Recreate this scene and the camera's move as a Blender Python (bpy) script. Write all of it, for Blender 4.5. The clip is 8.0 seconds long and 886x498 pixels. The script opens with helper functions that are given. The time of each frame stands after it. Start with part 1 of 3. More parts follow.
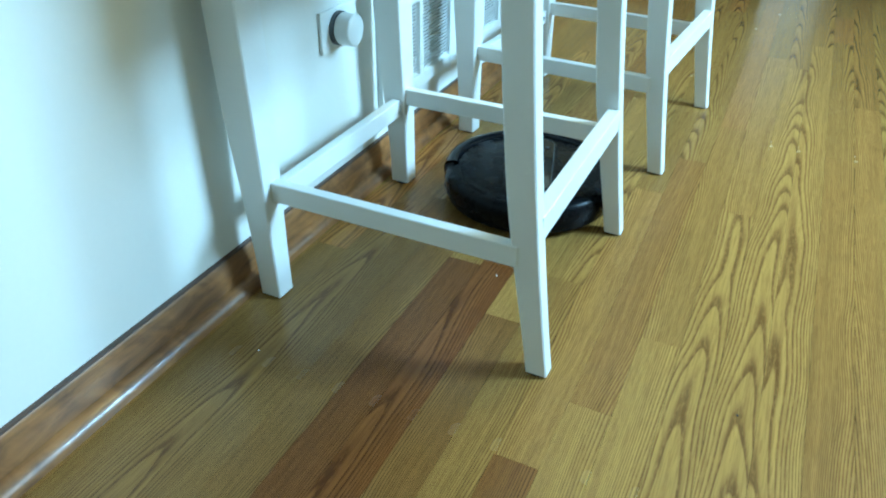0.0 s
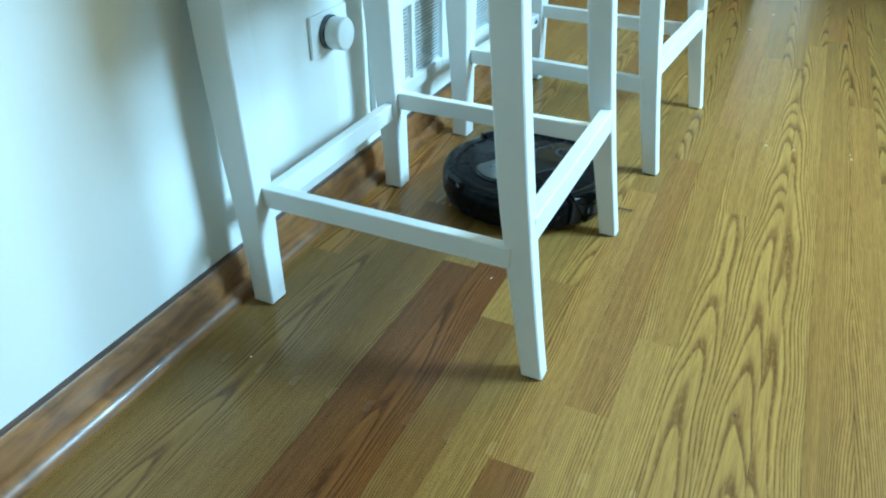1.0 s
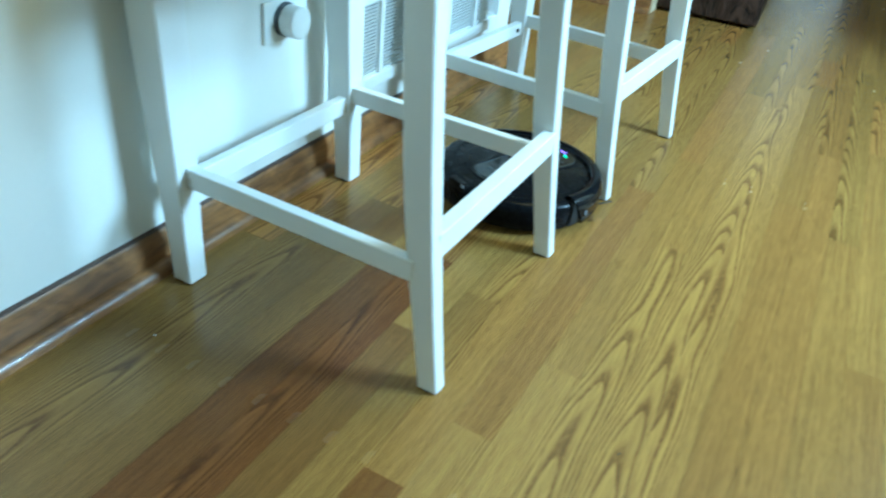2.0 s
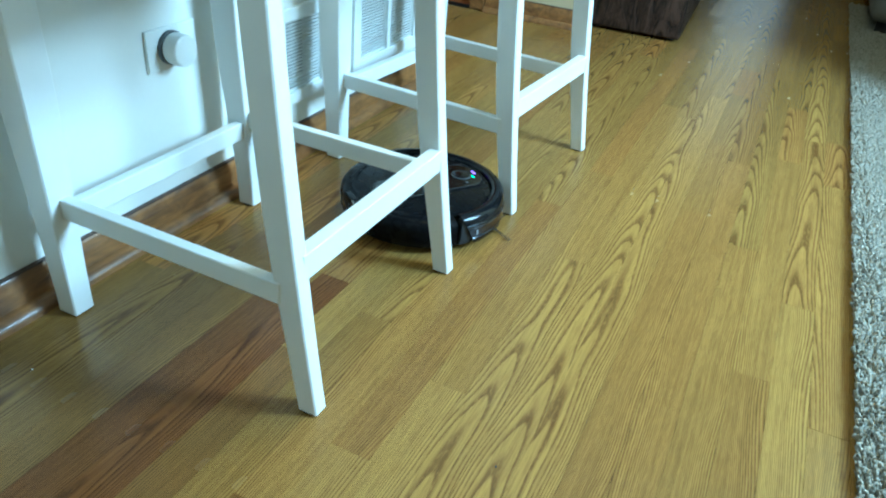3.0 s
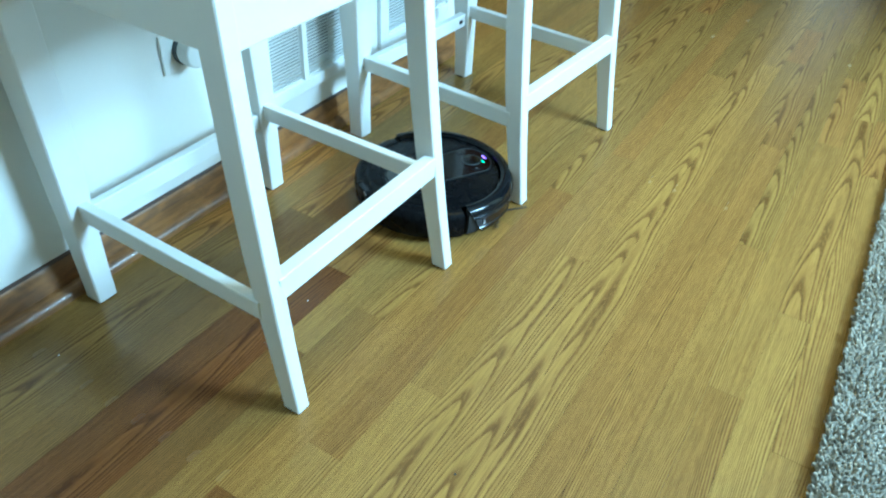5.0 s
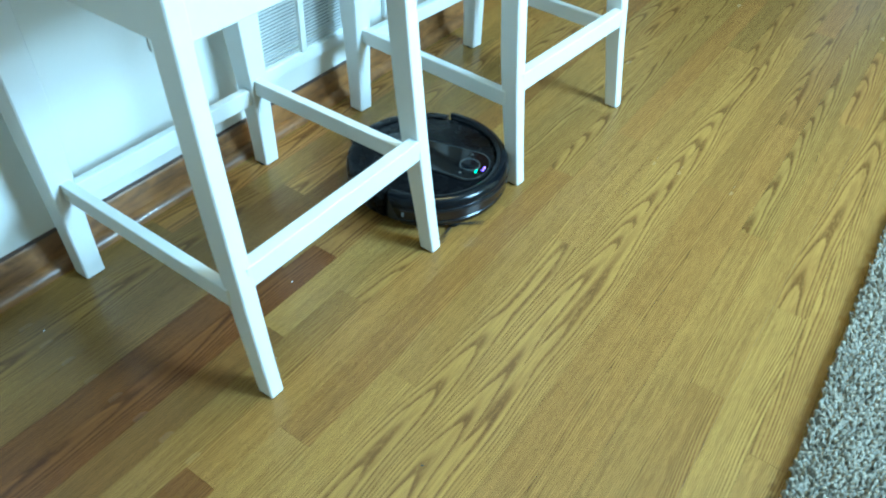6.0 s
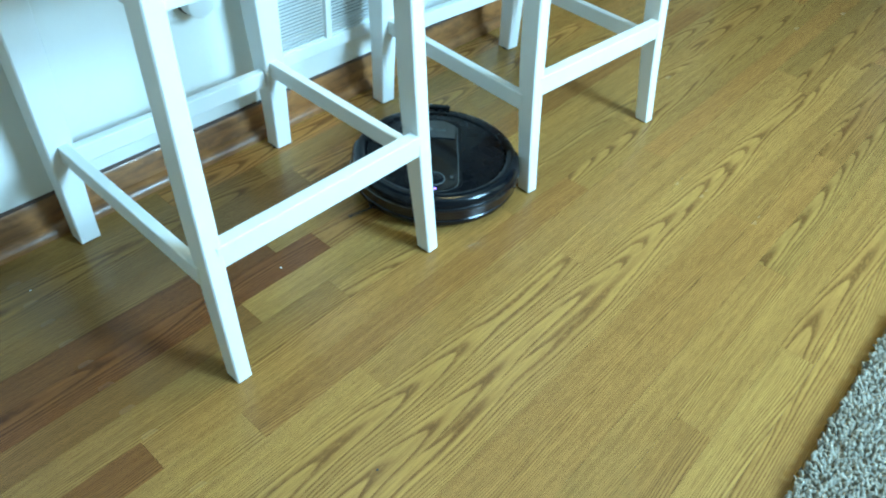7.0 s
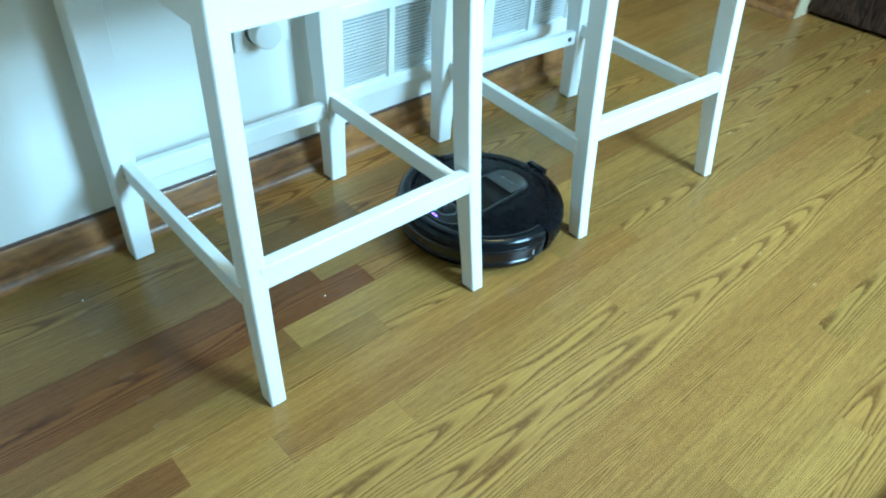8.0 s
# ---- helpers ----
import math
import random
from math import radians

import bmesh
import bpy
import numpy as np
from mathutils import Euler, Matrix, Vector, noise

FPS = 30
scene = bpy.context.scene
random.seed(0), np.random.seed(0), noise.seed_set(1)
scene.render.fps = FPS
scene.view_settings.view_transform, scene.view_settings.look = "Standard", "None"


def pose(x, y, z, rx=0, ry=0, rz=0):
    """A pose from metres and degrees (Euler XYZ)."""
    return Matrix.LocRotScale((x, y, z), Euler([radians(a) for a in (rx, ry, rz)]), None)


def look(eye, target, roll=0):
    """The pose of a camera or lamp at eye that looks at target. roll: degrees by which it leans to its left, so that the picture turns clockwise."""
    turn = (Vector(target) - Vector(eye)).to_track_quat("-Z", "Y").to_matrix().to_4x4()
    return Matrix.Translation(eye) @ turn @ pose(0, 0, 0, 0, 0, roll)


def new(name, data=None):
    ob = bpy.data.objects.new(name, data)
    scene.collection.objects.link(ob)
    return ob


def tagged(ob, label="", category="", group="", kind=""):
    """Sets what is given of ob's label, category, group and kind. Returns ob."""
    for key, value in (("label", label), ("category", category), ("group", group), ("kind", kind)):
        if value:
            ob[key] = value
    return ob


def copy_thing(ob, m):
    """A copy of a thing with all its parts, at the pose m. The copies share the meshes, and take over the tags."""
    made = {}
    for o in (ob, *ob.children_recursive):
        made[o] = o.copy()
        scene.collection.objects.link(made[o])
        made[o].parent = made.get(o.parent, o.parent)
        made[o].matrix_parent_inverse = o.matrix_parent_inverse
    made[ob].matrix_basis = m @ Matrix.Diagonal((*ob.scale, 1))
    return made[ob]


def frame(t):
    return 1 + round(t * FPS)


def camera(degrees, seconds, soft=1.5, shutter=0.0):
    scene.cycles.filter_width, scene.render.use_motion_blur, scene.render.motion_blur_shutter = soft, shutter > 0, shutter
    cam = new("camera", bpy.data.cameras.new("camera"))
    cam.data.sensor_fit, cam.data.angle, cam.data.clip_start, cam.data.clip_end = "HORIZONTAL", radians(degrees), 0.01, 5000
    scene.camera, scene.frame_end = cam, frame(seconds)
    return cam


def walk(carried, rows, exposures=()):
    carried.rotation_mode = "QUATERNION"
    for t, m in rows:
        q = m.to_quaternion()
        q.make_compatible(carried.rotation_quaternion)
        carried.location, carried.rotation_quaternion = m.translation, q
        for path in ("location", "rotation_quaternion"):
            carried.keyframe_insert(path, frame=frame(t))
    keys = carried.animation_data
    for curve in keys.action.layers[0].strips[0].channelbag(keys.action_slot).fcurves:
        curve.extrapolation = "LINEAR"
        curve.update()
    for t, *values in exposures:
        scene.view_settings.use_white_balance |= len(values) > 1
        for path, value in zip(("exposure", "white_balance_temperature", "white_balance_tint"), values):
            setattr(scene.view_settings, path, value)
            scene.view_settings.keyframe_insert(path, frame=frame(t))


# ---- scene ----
cam = camera(62.6, 8.0, soft=2.0, shutter=0.35)
PATH = [
    (0, (0.712, -0.75, 0.717), (0.01, 0.765, -0.384), 0.7),
    (0.5, (0.715, -0.75, 0.716), (-0.001, 0.765, -0.376), 0.0),
    (1, (0.719, -0.742, 0.708), (0.014, 0.782, -0.378), -0.1),
    (1.5, (0.703, -0.739, 0.699), (0.016, 0.784, -0.4), 3.4),
    (2, (0.822, -0.672, 0.736), (0.122, 0.836, -0.374), 6.9),
    (2.2, (0.865, -0.653, 0.757), (0.217, 0.871, -0.366), 6.9),
    (3.3, (0.958, -0.61, 0.751), (0.269, 0.968, -0.266), 4.7),
    (3.5, (0.962, -0.614, 0.752), (0.249, 0.968, -0.242), 3.8),
    (4, (0.999, -0.589, 0.804), (0.252, 0.95, -0.233), 4.1),
    (4.2, (1.021, -0.569, 0.848), (0.278, 0.939, -0.235), 4.0),
    (5.3, (1.051, -0.492, 0.925), (0.274, 0.785, -0.404), 2.5),
    (5.5, (1.053, -0.482, 0.936), (0.284, 0.769, -0.422), 1.1),
    (6, (1.101, -0.417, 0.943), (0.292, 0.813, -0.411), 2.8),
    (6.5, (1.165, -0.352, 0.93), (0.295, 0.837, -0.422), 4.4),
    (7, (1.165, -0.329, 0.92), (0.242, 0.814, -0.437), 4.8),
    (7.5, (1.17, -0.326, 0.91), (0.153, 0.785, -0.405), 5.1),
    (8, (1.18, -0.322, 0.9), (0.087, 0.775, -0.366), 4.7),
]
walk(cam, [(t, look(eye, target, roll)) for t, eye, target, roll in PATH])


# ---- light: daylight from windows on the east and north sides, an added warm fill, all walls closed ----
world = bpy.data.worlds.new("world")
scene.world = world
world.use_nodes = True
wn = world.node_tree.nodes
sky = wn.new("ShaderNodeTexSky")
sky.sky_type, sky.sun_disc, sky.sun_elevation, sky.sun_rotation = "NISHITA", False, radians(40), radians(120)
world.node_tree.links.new(sky.outputs[0], wn["Background"].inputs[0])
wn["Background"].inputs[1].default_value = 0.12


def area_light(name, m, sx, sy, watts, colour):
    lamp = bpy.data.lights.new(name, "AREA")
    lamp.shape, lamp.size, lamp.size_y, lamp.energy, lamp.color = "RECTANGLE", sx, sy, watts, colour
    ob = new(name, lamp)
    ob.matrix_world = m
    return ob


area_light("daylight_east", look((2.60, 1.10, 1.58), (0.0, 0.55, 0.35)), 0.70, 0.80, 148, (0.515, 0.725, 0.97))
area_light("daylight_north", look((0.66, 5.86, 1.2), (0.66, 0.0, 0.6)), 0.42, 1.7, 1.3, (1.0, 0.92, 0.72))
# unseen fill added overhead to warm the shadows, no lamp hangs there
area_light("warm_fill_light", look((0.75, 0.9, 2.34), (0.75, 0.9, 0.0)), 0.5, 0.5, 14.0, (1.0, 0.72, 0.27))
scene.view_settings.exposure = 0.12
scene.view_settings.use_white_balance = True
scene.view_settings.white_balance_temperature, scene.view_settings.white_balance_tint = 5300, -12


# ---- node helpers ----
class Nodes:
    """A small builder for one node material."""

    def __init__(self, name):
        self.mat = bpy.data.materials.new(name)
        self.mat.use_nodes = True
        self.tree = self.mat.node_tree
        self.bsdf = self.tree.nodes["Principled BSDF"]

    def add(self, kind, **props):
        n = self.tree.nodes.new(kind)
        for k, v in props.items():
            setattr(n, k, v)
        return n

    def put(self, socket, value):
        if hasattr(value, "is_linked"):
            self.tree.links.new(value, socket)
        else:
            socket.default_value = value

    def math(self, op, a, b=0.0, c=0.0):
        n = self.add("ShaderNodeMath", operation=op)
        for s, v in zip(n.inputs, (a, b, c)):
            self.put(s, v)
        return n.outputs[0]

    def coords(self, scale=(1, 1, 1), shift=None, source="Object"):
        tc = self.add("ShaderNodeTexCoord")
        mp = self.add("ShaderNodeMapping")
        mp.inputs["Scale"].default_value = scale
        self.tree.links.new(tc.outputs[source], mp.inputs[0])
        if shift is not None:
            self.put(mp.inputs["Location"], shift)
        return mp.outputs[0]

    def noise(self, vec, scale, detail=3.0, rough=0.55, dist=0.0):
        n = self.add("ShaderNodeTexNoise")
        self.put(n.inputs["Vector"], vec)
        n.inputs["Scale"].default_value, n.inputs["Detail"].default_value = scale, detail
        n.inputs["Roughness"].default_value, n.inputs["Distortion"].default_value = rough, dist
        return n.outputs[0]

    def ramp(self, fac, stops):
        n = self.add("ShaderNodeValToRGB")
        self.put(n.inputs[0], fac)
        e = n.color_ramp.elements
        while len(e) < len(stops):
            e.new(0.5)
        for el, (p, c) in zip(e, stops):
            el.position = p
            el.color = (*c, 1) if len(c) == 3 else c
        return n.outputs[0]

    def mix(self, fac, a, b, blend="MIX"):
        n = self.add("ShaderNodeMix", data_type="RGBA", blend_type=blend)
        self.put(n.inputs[0], fac)
        for s, v in ((n.inputs[6], a), (n.inputs[7], b)):
            self.put(s, (*v, 1) if isinstance(v, tuple) and len(v) == 3 else v)
        return n.outputs[2]

    def bump(self, height, strength, distance):
        n = self.add("ShaderNodeBump")
        n.inputs["Strength"].default_value, n.inputs["Distance"].default_value = strength, distance
        self.put(n.inputs["Height"], height)
        self.put(self.bsdf.inputs["Normal"], n.outputs[0])

    def set(self, **kw):
        names = {"colour": "Base Color", "rough": "Roughness", "metal": "Metallic", "coat": "Coat Weight", "coat_rough": "Coat Roughness",
                 "spec": "Specular IOR Level", "emit": "Emission Color", "power": "Emission Strength"}
        for k, v in kw.items():
            self.put(self.bsdf.inputs[names[k]], (*v, 1) if isinstance(v, tuple) and len(v) == 3 else v)
        return self


def plain(name, colour, rough=0.5, spread=0.12, scale=30.0, bump=0.15, depth=0.0005, coat=0.0, metal=0.0):
    """A nearly plain surface: two scales of tone, uneven gloss and fine relief."""
    n = Nodes(name)
    v = n.coords()
    big, fine = n.noise(v, scale * 0.2, 2.0), n.noise(v, scale * 6, 4.0)
    dark = tuple(c * (1 - spread) for c in colour)
    lite = tuple(min(1.0, c * (1 + spread * 0.6)) for c in colour)
    n.set(colour=n.mix(n.math("ADD", n.math("MULTIPLY", big, 0.6), n.math("MULTIPLY", fine, 0.4)), dark, lite), metal=metal, coat=coat)
    n.set(rough=n.math("MULTIPLY_ADD", n.noise(v, scale, 3.0), 0.2, rough - 0.1))
    if bump:
        n.bump(fine, bump, depth)
    return n.mat


def oak_floor():
    """Varnished strip oak. Cathedral grain: rings over a parabola along each strip; tone and redness from the strip's
    object colour, whose tone also holds shade in rows near the wall.
    """
    n = Nodes("oak_strip")
    tc = n.add("ShaderNodeTexCoord")
    info = n.add("ShaderNodeObjectInfo")
    rnd = info.outputs["Random"]
    shift = n.add("ShaderNodeCombineXYZ")
    n.put(shift.inputs[0], n.math("MULTIPLY", rnd, 3.7))
    n.put(shift.inputs[1], n.math("MULTIPLY", rnd, 57.0))
    n.put(shift.inputs[2], n.math("MULTIPLY", rnd, 11.0))
    mp = n.add("ShaderNodeVectorMath", operation="ADD")
    n.tree.links.new(tc.outputs["Object"], mp.inputs[0])
    n.tree.links.new(shift.outputs[0], mp.inputs[1])
    pos = mp.outputs[0]

    def stretched(sx, sy):
        m = n.add("ShaderNodeMapping")
        m.inputs["Scale"].default_value = (sx, sy, 1)
        n.tree.links.new(pos, m.inputs[0])
        return m.outputs[0]

    sep = n.add("ShaderNodeSeparateXYZ")
    n.tree.links.new(tc.outputs["Object"], sep.inputs[0])
    split = n.add("ShaderNodeSeparateColor")
    n.tree.links.new(info.outputs["Color"], split.inputs[0])
    tone, red, heart = split.outputs[0], split.outputs[1], split.outputs[2]
    # heart line of the strip wanders; heart 0.5 is the middle
    wander = n.math("MULTIPLY_ADD", n.noise(stretched(0.0, 2.2), 1.0, 1.0), 0.05, -0.025)
    x0 = n.math("ADD", n.math("MULTIPLY_ADD", heart, 0.14, -0.07), wander)
    dx = n.math("SUBTRACT", sep.outputs[0], x0)
    ripple = n.math("MULTIPLY", n.noise(stretched(16.0, 2.6), 1.0, 2.0, 0.5), 1.5)
    rings = n.math("ADD", n.math("MULTIPLY", n.math("MULTIPLY", dx, dx), 3000.0), n.math("MULTIPLY", n.math("ADD", sep.outputs[1], n.math("MULTIPLY", rnd, 9.0)), n.math("MULTIPLY_ADD", rnd, 4.5, 3.5)))
    rings = n.math("ADD", rings, n.math("MULTIPLY", n.noise(stretched(3.0, 1.7), 1.0, 2.0, 0.5), 5.0))
    rings = n.math("ADD", rings, ripple)
    rings = n.math("ADD", rings, n.math("MULTIPLY", n.noise(stretched(90.0, 16.0), 1.0, 2.0, 0.6), 0.14))
    saw = n.math("FRACT", rings)
    line = n.ramp(saw, [(0.0, (1, 1, 1)), (0.16, (0.9, 0.9, 0.9)), (0.34, (0.30, 0.30, 0.30)), (0.58, (0.0, 0.0, 0.0)), (0.93, (0.0, 0.0, 0.0)), (1.0, (1, 1, 1))])
    pores = n.ramp(n.noise(stretched(430.0, 20.0), 1.0, 2.0, 0.55), [(0.50, (0, 0, 0)), (0.60, (1, 1, 1))])
    dash = n.ramp(n.noise(stretched(300.0, 60.0), 1.0, 2.0, 0.6), [(0.32, (0.55, 0.55, 0.55)), (0.52, (1, 1, 1))])
    line = n.math("MULTIPLY", line, dash)
    streak = n.noise(stretched(150.0, 2.4), 1.0, 4.0, 0.7)
    cloud = n.noise(stretched(9.0, 1.7), 1.0, 2.0)
    lite = n.mix(red, (0.435, 0.268, 0.068), (0.375, 0.145, 0.034))
    deep = n.mix(red, (0.122, 0.058, 0.016), (0.090, 0.027, 0.008))
    body = n.mix(n.math("MULTIPLY_ADD", streak, 1.15, -0.42), lite, deep)
    body = n.mix(n.math("MULTIPLY", cloud, 0.25), body, deep)
    mark = n.math("MAXIMUM", n.math("MULTIPLY", line, n.math("MULTIPLY_ADD", streak, 0.6, 0.58)), n.math("MULTIPLY", pores, n.math("MULTIPLY_ADD", line, 0.5, 0.28)))
    body = n.mix(mark, body, deep)
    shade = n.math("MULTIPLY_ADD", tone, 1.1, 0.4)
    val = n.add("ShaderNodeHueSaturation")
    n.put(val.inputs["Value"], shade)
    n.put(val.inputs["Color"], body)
    wear = n.noise(n.coords(source="Object"), 7.0, 3.0)
    n.set(colour=val.outputs[0], rough=n.math("MULTIPLY_ADD", wear, 0.14, 0.18), coat=0.03, coat_rough=0.14, spec=0.28)
    n.bump(n.math("SUBTRACT", n.math("MULTIPLY", wear, 0.4), mark), 0.18, 0.0005)
    return n.mat


def stained_wood(name, lite, deep, along=(60.0, 2.0, 60.0), rough=0.3, coat=0.2):
    n = Nodes(name)
    v = n.coords(along)
    g = n.noise(v, 1.0, 4.0, 0.6, 0.8)
    blotch = n.ramp(n.noise(n.coords((16.0, 9.0, 22.0)), 1.5, 3.0, 0.6, 0.6), [(0.32, (0, 0, 0)), (0.68, (1, 1, 1))])
    n.set(colour=n.mix(n.math("MULTIPLY_ADD", blotch, 0.55, n.math("MULTIPLY_ADD", g, 0.9, -0.25)), lite, deep))
    n.set(rough=n.math("MULTIPLY_ADD", blotch, 0.15, rough), coat=coat)
    n.bump(g, 0.15, 0.0004)
    return n.mat


def pile():
    """Cut-loop carpet yarn, cool grey-beige with darker flecks; tone from each tuft."""
    n = Nodes("carpet_yarn")
    geo = n.add("ShaderNodeNewGeometry")
    isl = geo.outputs["Random Per Island"]
    fleck = n.noise(n.coords(), 55.0, 2.0)
    col = n.ramp(isl, [(0.0, (0.17, 0.155, 0.115)), (0.10, (0.26, 0.24, 0.185)), (0.5, (0.32, 0.295, 0.235)), (1.0, (0.37, 0.345, 0.28))])
    n.set(colour=n.mix(n.math("MULTIPLY", fleck, 0.5), col, (0.27, 0.25, 0.195)), rough=0.95, spec=0.1)
    n.bump(n.noise(n.coords(), 900.0, 2.0), 0.5, 0.001)
    return n.mat


def leather():
    n = Nodes("embossed_leather")
    v = n.coords((22.0, 22.0, 6.0))
    cell = n.add("ShaderNodeTexVoronoi")
    n.put(cell.inputs["Vector"], v)
    cell.inputs["Scale"].default_value = 1.6
    g = n.ramp(n.noise(v, 1.3, 4.0, 0.65, 1.6), [(0.36, (0, 0, 0)), (0.62, (1, 1, 1))])
    n.set(colour=n.mix(g, (0.006, 0.004, 0.003), (0.060, 0.032, 0.020)), rough=n.math("MULTIPLY_ADD", g, 0.25, 0.42), spec=0.2)
    n.bump(n.math("ADD", g, cell.outputs["Distance"]), 0.6, 0.004)
    return n.mat


MAT = {
    "oak": oak_floor(),
    "subfloor": plain("subfloor_ply", (0.16, 0.10, 0.05), 0.8),
    "paint": plain("cream_wall_paint", (0.78, 0.78, 0.73), 0.55, 0.05, 18.0, 0.12, 0.0006),
    "tan": plain("tan_wall_paint", (0.58, 0.49, 0.31), 0.6, 0.06, 18.0, 0.12, 0.0006),
    "ceiling": plain("ceiling_paint", (0.80, 0.79, 0.75), 0.8, 0.05),
    "stool": plain("white_satin_paint", (0.80, 0.81, 0.78), 0.34, 0.05, 40.0, 0.1, 0.0003),
    "seat": plain("dark_seat_vinyl", (0.025, 0.022, 0.02), 0.45, 0.3, 60.0, 0.3, 0.0006),
    "foot": plain("felt_pad", (0.03, 0.028, 0.025), 0.9),
    "base": stained_wood("stained_baseboard", (0.37, 0.175, 0.055), (0.055, 0.024, 0.010)),
    "edge": stained_wood("dark_stained_edge", (0.10, 0.055, 0.035), (0.025, 0.014, 0.012)),
    "door": stained_wood("stained_door", (0.36, 0.115, 0.035), (0.17, 0.05, 0.018), (40.0, 40.0, 2.0)),
    "vent": plain("white_vent_enamel", (0.80, 0.82, 0.80), 0.4, 0.04, 50.0, 0.0),
    "duct": plain("dark_duct", (0.30, 0.31, 0.31), 0.8),
    "plate": plain("white_plate_plastic", (0.78, 0.79, 0.75), 0.35, 0.03, 50.0, 0.0),
    "yarn": pile(),
    "backing": plain("carpet_backing", (0.30, 0.26, 0.20), 0.95),
    "leather": leather(),
    "sofa": plain("grey_sofa_cloth", (0.17, 0.17, 0.16), 0.9, 0.25, 80.0, 0.5, 0.001),
    "black": plain("matt_black_plastic", (0.0055, 0.0060, 0.0070), 0.40, 0.25, 60.0, 0.05, 0.0002),
    "gloss": plain("gloss_black_plastic", (0.004, 0.0052, 0.0075), 0.17, 0.2, 40.0, 0.0, coat=0.1),
    "satin": plain("satin_black_plastic", (0.0045, 0.0050, 0.0062), 0.27, 0.2, 40.0, 0.0),
    "smoke": plain("smoked_window_plastic", (0.008, 0.006, 0.007), 0.12, 0.2, 40.0, 0.0, coat=0.5),
    "silver": plain("grey_print", (0.075, 0.085, 0.09), 0.25, 0.1, 60.0, 0.0),
    "panel": plain("gloss_panel_plastic", (0.003, 0.0035, 0.0045), 0.12, 0.2, 40.0, 0.0, coat=0.3),
    "cover": plain("clear_cover_plastic", (0.035, 0.042, 0.046), 0.10, 0.2, 40.0, 0.0, coat=0.6),
    "glint": plain("pale_glint_plastic", (0.30, 0.33, 0.36), 0.25, 0.1, 60.0, 0.0),
    "rubber": plain("black_rubber", (0.02, 0.02, 0.02), 0.8),
    "screw": plain("dark_steel", (0.10, 0.10, 0.10), 0.35, metal=1.0, bump=0.0),
}


for key, level in (("black", 0.09), ("satin", 0.09), ("gloss", 0.24), ("smoke", 0.34), ("panel", 0.2)):
    MAT[key].node_tree.nodes["Principled BSDF"].inputs["Specular IOR Level"].default_value = level


def glow(name, colour, power):
    n = Nodes(name)
    n.set(colour=colour, emit=colour, power=power, rough=0.3)
    return n.mat


MAT["green"] = glow("green_led", (0.10, 1.0, 0.45), 2.5)
MAT["violet"] = glow("violet_led", (0.25, 0.12, 1.0), 5.0)
MAT["glass"] = Nodes("window_glass").set(colour=(1.0, 1.0, 1.0), rough=0.0).mat
MAT["glass"].node_tree.nodes["Principled BSDF"].inputs["Transmission Weight"].default_value = 1.0


# ---- mesh helpers ----
def mesh_of(name, bm, material, smooth=False):
    me = bpy.data.meshes.new(name)
    bm.normal_update()
    bm.to_mesh(me)
    bm.free()
    me.materials.append(material)
    if smooth:
        me.shade_smooth()
        me.set_sharp_from_angle(angle=radians(35))
    return me


def part(name, bm, material, parent=None, label="", smooth=False):
    ob = new(name, mesh_of(name, bm, material, smooth))
    if parent is not None:
        ob.parent = parent
    if label:
        tagged(ob, label)
    return ob


def box(x0, y0, z0, x1, y1, z1, bevel=0.0, segments=2, bm=None):
    bm = bm or bmesh.new()
    r = bmesh.ops.create_cube(bm, size=1.0, matrix=Matrix.LocRotScale(((x0 + x1) / 2, (y0 + y1) / 2, (z0 + z1) / 2), None, (x1 - x0, y1 - y0, z1 - z0)))
    if bevel:
        edges = list({e for v in r["verts"] for e in v.link_edges})
        bmesh.ops.bevel(bm, geom=edges, offset=bevel, segments=segments, affect="EDGES", profile=0.5)
    return bm


def disc(radius, z0, z1, bevel=0.0, sides=64, at=(0, 0), bm=None):
    bm = bm or bmesh.new()
    r = bmesh.ops.create_cone(bm, cap_ends=True, segments=sides, radius1=radius, radius2=radius, depth=z1 - z0, matrix=pose(at[0], at[1], (z0 + z1) / 2))
    if bevel:
        rims = [e for e in {e for v in r["verts"] for e in v.link_edges} if abs(e.verts[0].co.z - e.verts[1].co.z) < 1e-6]
        bmesh.ops.bevel(bm, geom=rims, offset=bevel, segments=3, affect="EDGES", profile=0.5)
    return bm


def swept(profile, path_points):
    """Closed profile rings (lists of points) joined along a path, capped at both ends."""
    bm = bmesh.new()
    rings = [[bm.verts.new(p) for p in ring] for ring in path_points(profile)]
    for a, b in zip(rings, rings[1:]):
        for i in range(len(a)):
            j = (i + 1) % len(a)
            bm.faces.new((a[i], a[j], b[j], b[i]))
    bm.faces.new(rings[0][::-1])
    bm.faces.new(rings[-1])
    bmesh.ops.recalc_face_normals(bm, faces=bm.faces)
    return bm


def arc_shell(profile, a0, a1, steps):
    """A profile of (radius, z) turned about z from a0 to a1 degrees."""
    return swept(profile, lambda pr: [[(r * math.cos(radians(a0 + (a1 - a0) * k / steps)), r * math.sin(radians(a0 + (a1 - a0) * k / steps)), z) for r, z in pr]
                                      for k in range(steps + 1)])


def rail(profile, y0, y1):
    """A moulding of (x, z) profile along y."""
    return swept(profile, lambda pr: [[(x, y, z) for x, z in pr] for y in (y0, y1)])


def rail_x(profile, x0, x1, y):
    """The same moulding along x, in front (south) of a wall at y."""
    return swept(profile, lambda pr: [[(x, y - d, z) for d, z in pr] for x in (x0, x1)])


# ---- the room ----
WALL_END = 1.36
FAR = 2.26

